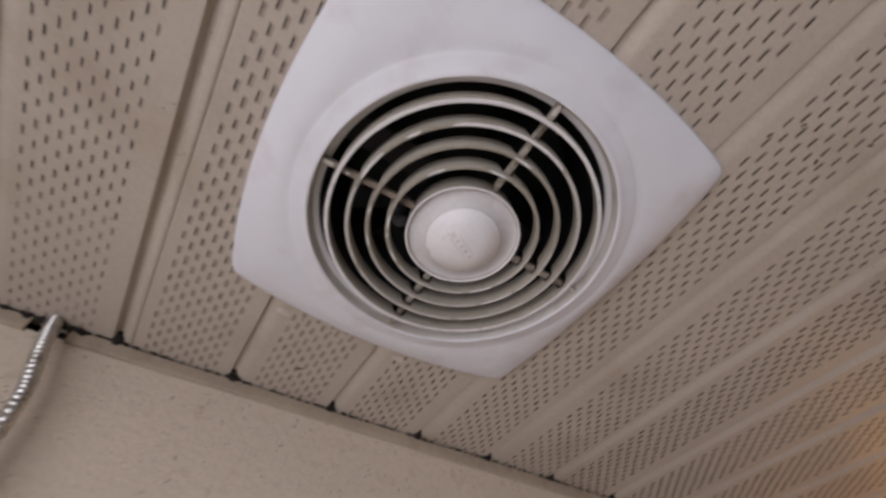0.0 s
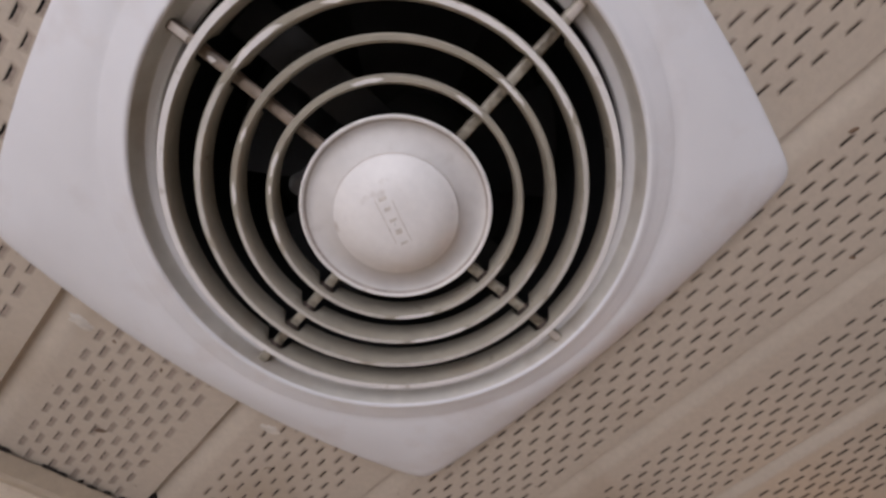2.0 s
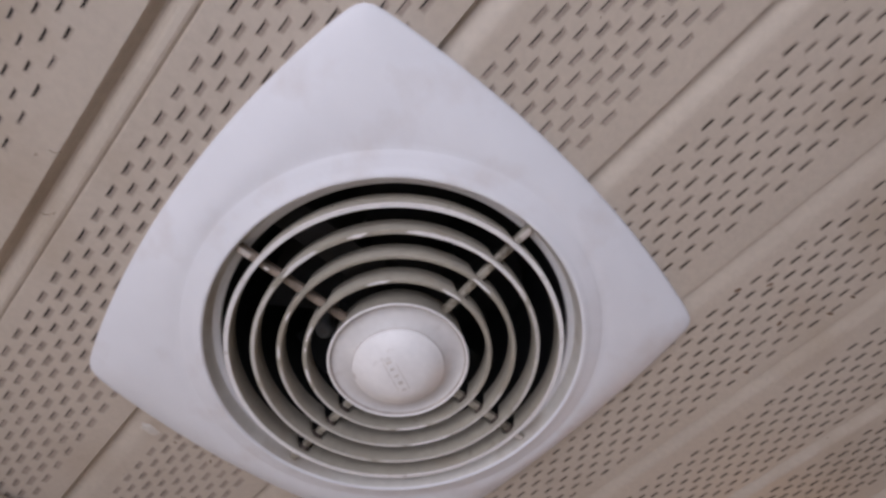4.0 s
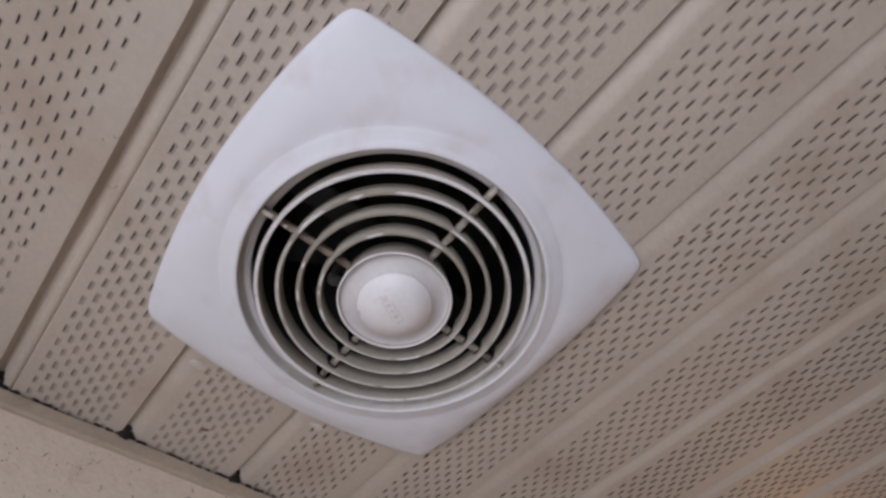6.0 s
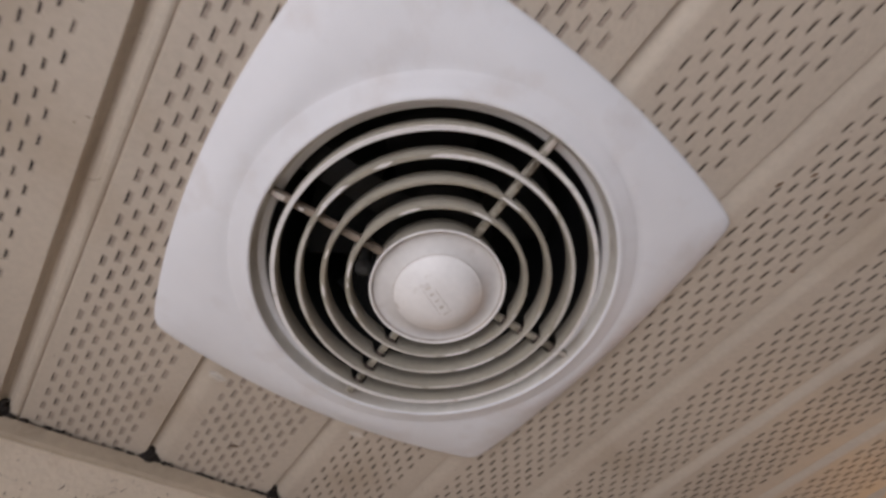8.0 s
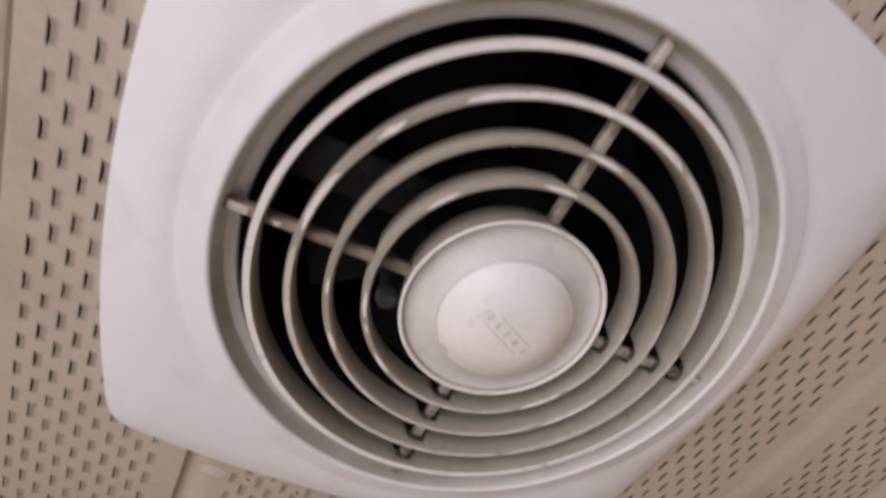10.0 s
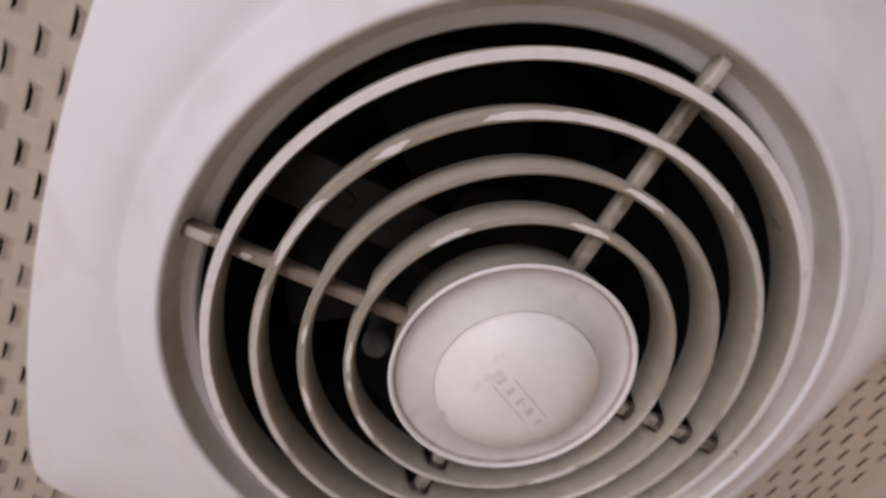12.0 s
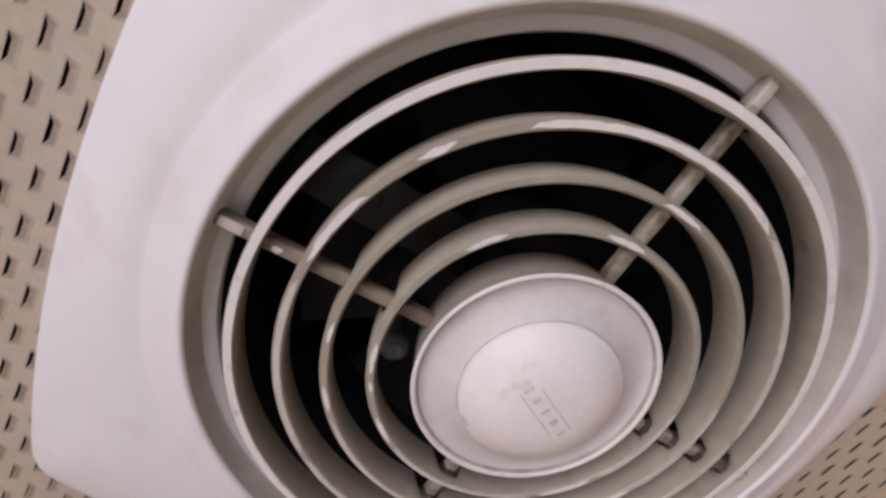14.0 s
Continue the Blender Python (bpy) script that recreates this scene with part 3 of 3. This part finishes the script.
# ---- flexible conduit ----
def tube(path, radius_at, n=20):
    verts, faces = [], []
    up = Vector((0, 1, 0))
    for i, p in enumerate(path):
        d = (path[min(i + 1, len(path) - 1)] - path[max(i - 1, 0)]).normalized()
        a = d.cross(up).normalized()
        b = d.cross(a).normalized()
        for j in range(n):
            t = 2 * math.pi * j / n
            verts.append(p + (a * math.cos(t) + b * math.sin(t)) * radius_at(i, t))
    for i in range(len(path) - 1):
        for j in range(n):
            k = (j + 1) % n
            faces.append((i * n + j, i * n + k, (i + 1) * n + k, (i + 1) * n + j))
    return verts, faces


def bezier(p, n):
    p = [Vector(a) for a in p]
    out = []
    for i in range(n + 1):
        t = i / n
        out.append(p[0] * (1 - t) ** 3 + p[1] * 3 * t * (1 - t) ** 2 + p[2] * 3 * t * t * (1 - t) + p[3] * t ** 3)
    return out


path = bezier([(-0.237, 0.258, CEIL + 0.030), (-0.232, 0.240, CEIL + 0.004), (-0.2230, 0.235, CEIL - 0.024), (-0.2102, 0.234, CEIL - 0.060)], 150)
path += bezier([(-0.2102, 0.234, CEIL - 0.060), (-0.1980, 0.233, CEIL - 0.100), (-0.193, 0.237, CEIL - 0.30), (-0.193, 0.2405, CEIL - 0.60)], 260)[1:]
v, f = tube(path, lambda i, t: 0.0042 + 0.0015 * abs(math.sin((i + t / (2 * math.pi) * 6) * math.pi / 6)))
tagged(mesh_ob("flexible_conduit", v, f, M_STEEL, smooth=True, sharp=60), "ribbed galvanised flexible metal conduit running down the wall", "conduit")


# ---- grime ----
def grime():
    """Clumps of black dirt in the ends of the grooves and along the channel."""
    rnd = random.Random(11)
    verts, faces = [], []

    def clump(c, sx, sy, sz):
        i = len(verts)
        n = 7
        for zz in (-1, 0, 1):
            for j in range(n):
                a = 2 * math.pi * j / n
                k = (0.55 if zz else 1.0) * rnd.uniform(0.7, 1.3)
                verts.append((c[0] + sx * k * math.cos(a), c[1] + sy * k * math.sin(a), c[2] + sz * zz * rnd.uniform(0.7, 1.2)))
        for r in range(2):
            for j in range(n):
                q = (j + 1) % n
                faces.append((i + r * n + j, i + r * n + q, i + (r + 1) * n + q, i + (r + 1) * n + j))
        faces.append(tuple(i + j for j in range(n)))
        faces.append(tuple(i + 2 * n + j for j in range(n)))

    for k in range(-3, 12):
        x = seam(k)
        clump((x + 0.0035, YW - 0.0010, CEIL + 0.0006), 0.0055, 0.0036, 0.0040)
        clump((x + 0.0030, YW - 0.0050, CEIL + 0.0030), 0.0030, 0.0040, 0.0022)
        for _ in range(9):
            clump((x + rnd.uniform(-0.012, 0.018), YW + rnd.uniform(0, 0.001), CEIL - 0.0008 + rnd.uniform(-0.0006, 0.0004)),
                  rnd.uniform(0.0012, 0.0034), 0.0018, rnd.uniform(0.0007, 0.0014))
        for _ in range(15):
            clump((x + rnd.uniform(0, PITCH), YW + 0.0004, CEIL - 0.0012 + rnd.uniform(-0.0004, 0.0006)), rnd.uniform(0.0008, 0.0038), 0.0014, rnd.uniform(0.0004, 0.0010))
    for _ in range(46):                                   # thicker where the conduit comes through
        x = -0.232 + rnd.gauss(0, 0.022)
        clump((x, YW + rnd.uniform(-0.001, 0.002), CEIL - 0.0016 + rnd.uniform(-0.0022, 0.0012)), rnd.uniform(0.0016, 0.0044), 0.0022, rnd.uniform(0.0008, 0.0022))
    return tagged(mesh_ob("grime", verts, faces, M_DIRT), "black dirt packed along the soffit channel", "dirt", kind="stuff")


grime()


def smear(x, y, sx, sy, turn, seed):
    """A flat lump of sealant squeezed out beside the cover."""
    rnd = random.Random(seed)
    verts, faces = [], []
    n, rings = 18, ((1.0, 0.0002), (0.85, -0.0003), (0.5, -0.0005))
    wob = [rnd.uniform(0.75, 1.2) for _ in range(n)]
    for k, z in rings:
        for j in range(n):
            a = 2 * math.pi * j / n
            px, py = sx * k * wob[j] * math.cos(a), sy * k * wob[j] * math.sin(a)
            verts.append((x + px * math.cos(turn) - py * math.sin(turn), y + px * math.sin(turn) + py * math.cos(turn), CEIL + z + rnd.uniform(-0.0001, 0.0001)))
    for r in range(len(rings) - 1):
        for j in range(n):
            q = (j + 1) % n
            faces.append((r * n + j, r * n + q, (r + 1) * n + q, (r + 1) * n + j))
    faces.append(tuple((len(rings) - 1) * n + j for j in range(n)))
    return tagged(mesh_ob("sealant_smear", verts, faces, M_SEALANT, smooth=True), "small whitish sealant smear beside the fan cover", "sealant", group="sealant smears")


smear(-0.076, 0.1445, 0.0065, 0.0034, 0.1, 3)
smear(0.029, 0.1485, 0.0060, 0.0030, -0.1, 5)


def speck(x, y, size, seed):
    """A dark mark on the soffit: a speck of dirt, a dead gnat, or a stand-in for a dark slot."""
    rnd = random.Random(seed)
    bm = bmesh.new()
    bmesh.ops.create_icosphere(bm, subdivisions=2, radius=1.0)
    for vert in bm.verts:
        vert.co *= rnd.uniform(0.8, 1.2)
    turn = rnd.uniform(0, math.pi)
    bmesh.ops.transform(bm, matrix=Matrix.Translation((x, y, CEIL - 0.0001)) @ Matrix.Rotation(turn, 4, "Z") @ Matrix.Diagonal((size, size * 0.45, 0.0006, 1)), verts=bm.verts)
    return tagged(part("dark_speck", bm, M_FLECK, None), "small dark mark on the soffit, dirt speck or slot stand-in", "dirt", group="dirt specks")


# the first three are specks; the last six stand in for dark slots
for i, (x, y, size) in enumerate(((-0.041, 0.204, 0.0030), (-0.060, 0.1450, 0.0012), (-0.035, 0.1472, 0.0014), (0.129, -0.148, 0.0021), (0.141, -0.1625, 0.0018),
                                  (0.170, -0.152, 0.0021), (0.187, -0.118, 0.0018), (0.189, -0.176, 0.0021), (0.189, -0.191, 0.0018))):
    speck(x, y, size, i)


def wall_debris():
    """Fine brown hairs and specks stuck to the wall."""
    rnd = random.Random(23)
    verts, faces = [], []
    for _ in range(900):
        x, z = rnd.uniform(-0.42, 0.35), CEIL - 0.014 - abs(rnd.gauss(0, 0.075))
        a = rnd.uniform(0, math.pi)
        length = rnd.uniform(0.0004, 0.0018) if rnd.random() < 0.94 else rnd.uniform(0.002, 0.0045)
        w = rnd.uniform(0.0001, 0.00045)
        y = WALL_Y - 0.0006
        bend = rnd.uniform(-0.6, 0.6)
        i = len(verts)
        steps = 4
        for s in range(steps + 1):
            t = s / steps - 0.5
            px = x + math.cos(a + bend * t) * length * t
            pz = z + math.sin(a + bend * t) * length * t
            nx, nz = -math.sin(a + bend * t) * w, math.cos(a + bend * t) * w
            verts += [(px + nx, y, pz + nz), (px, y - 0.0004, pz), (px - nx, y, pz - nz)]
        for s in range(steps):
            b = i + 3 * s
            faces += [(b, b + 1, b + 4, b + 3), (b + 1, b + 2, b + 5, b + 4)]
    return tagged(mesh_ob("wall_debris", verts, faces, M_FLECK), "fine brown hairs and specks on the stucco", "debris", kind="stuff")


wall_debris()


def soffit_debris():
    """Specks and fine hairs stuck to the underside of the soffit."""
    rnd = random.Random(31)
    verts, faces = [], []
    for _ in range(420):
        x, y = rnd.uniform(-0.45, 0.75), YW - 0.004 - abs(rnd.gauss(0, 0.20))
        if math.hypot(x, y) < 0.178:
            continue
        a, bend = rnd.uniform(0, math.pi), rnd.uniform(-1.2, 1.2)
        length = rnd.uniform(0.0003, 0.0012) if rnd.random() < 0.95 else rnd.uniform(0.003, 0.008)
        w = rnd.uniform(0.00012, 0.0003) if length < 0.002 else 0.00012
        i, steps = len(verts), 5
        for q in range(steps + 1):
            t = q / steps - 0.5
            px, py = x + math.cos(a + bend * t) * length * t, y + math.sin(a + bend * t) * length * t
            nx, ny = -math.sin(a + bend * t) * w, math.cos(a + bend * t) * w
            verts += [(px + nx, py + ny, CEIL - 0.0001), (px, py, CEIL - 0.0004), (px - nx, py - ny, CEIL - 0.0001)]
        for q in range(steps):
            b = i + 3 * q
            faces += [(b, b + 1, b + 4, b + 3), (b + 1, b + 2, b + 5, b + 4)]
    return tagged(mesh_ob("soffit_debris", verts, faces, M_FLECK), "fine brown specks and hairs on the soffit", "debris", kind="stuff")


soffit_debris()
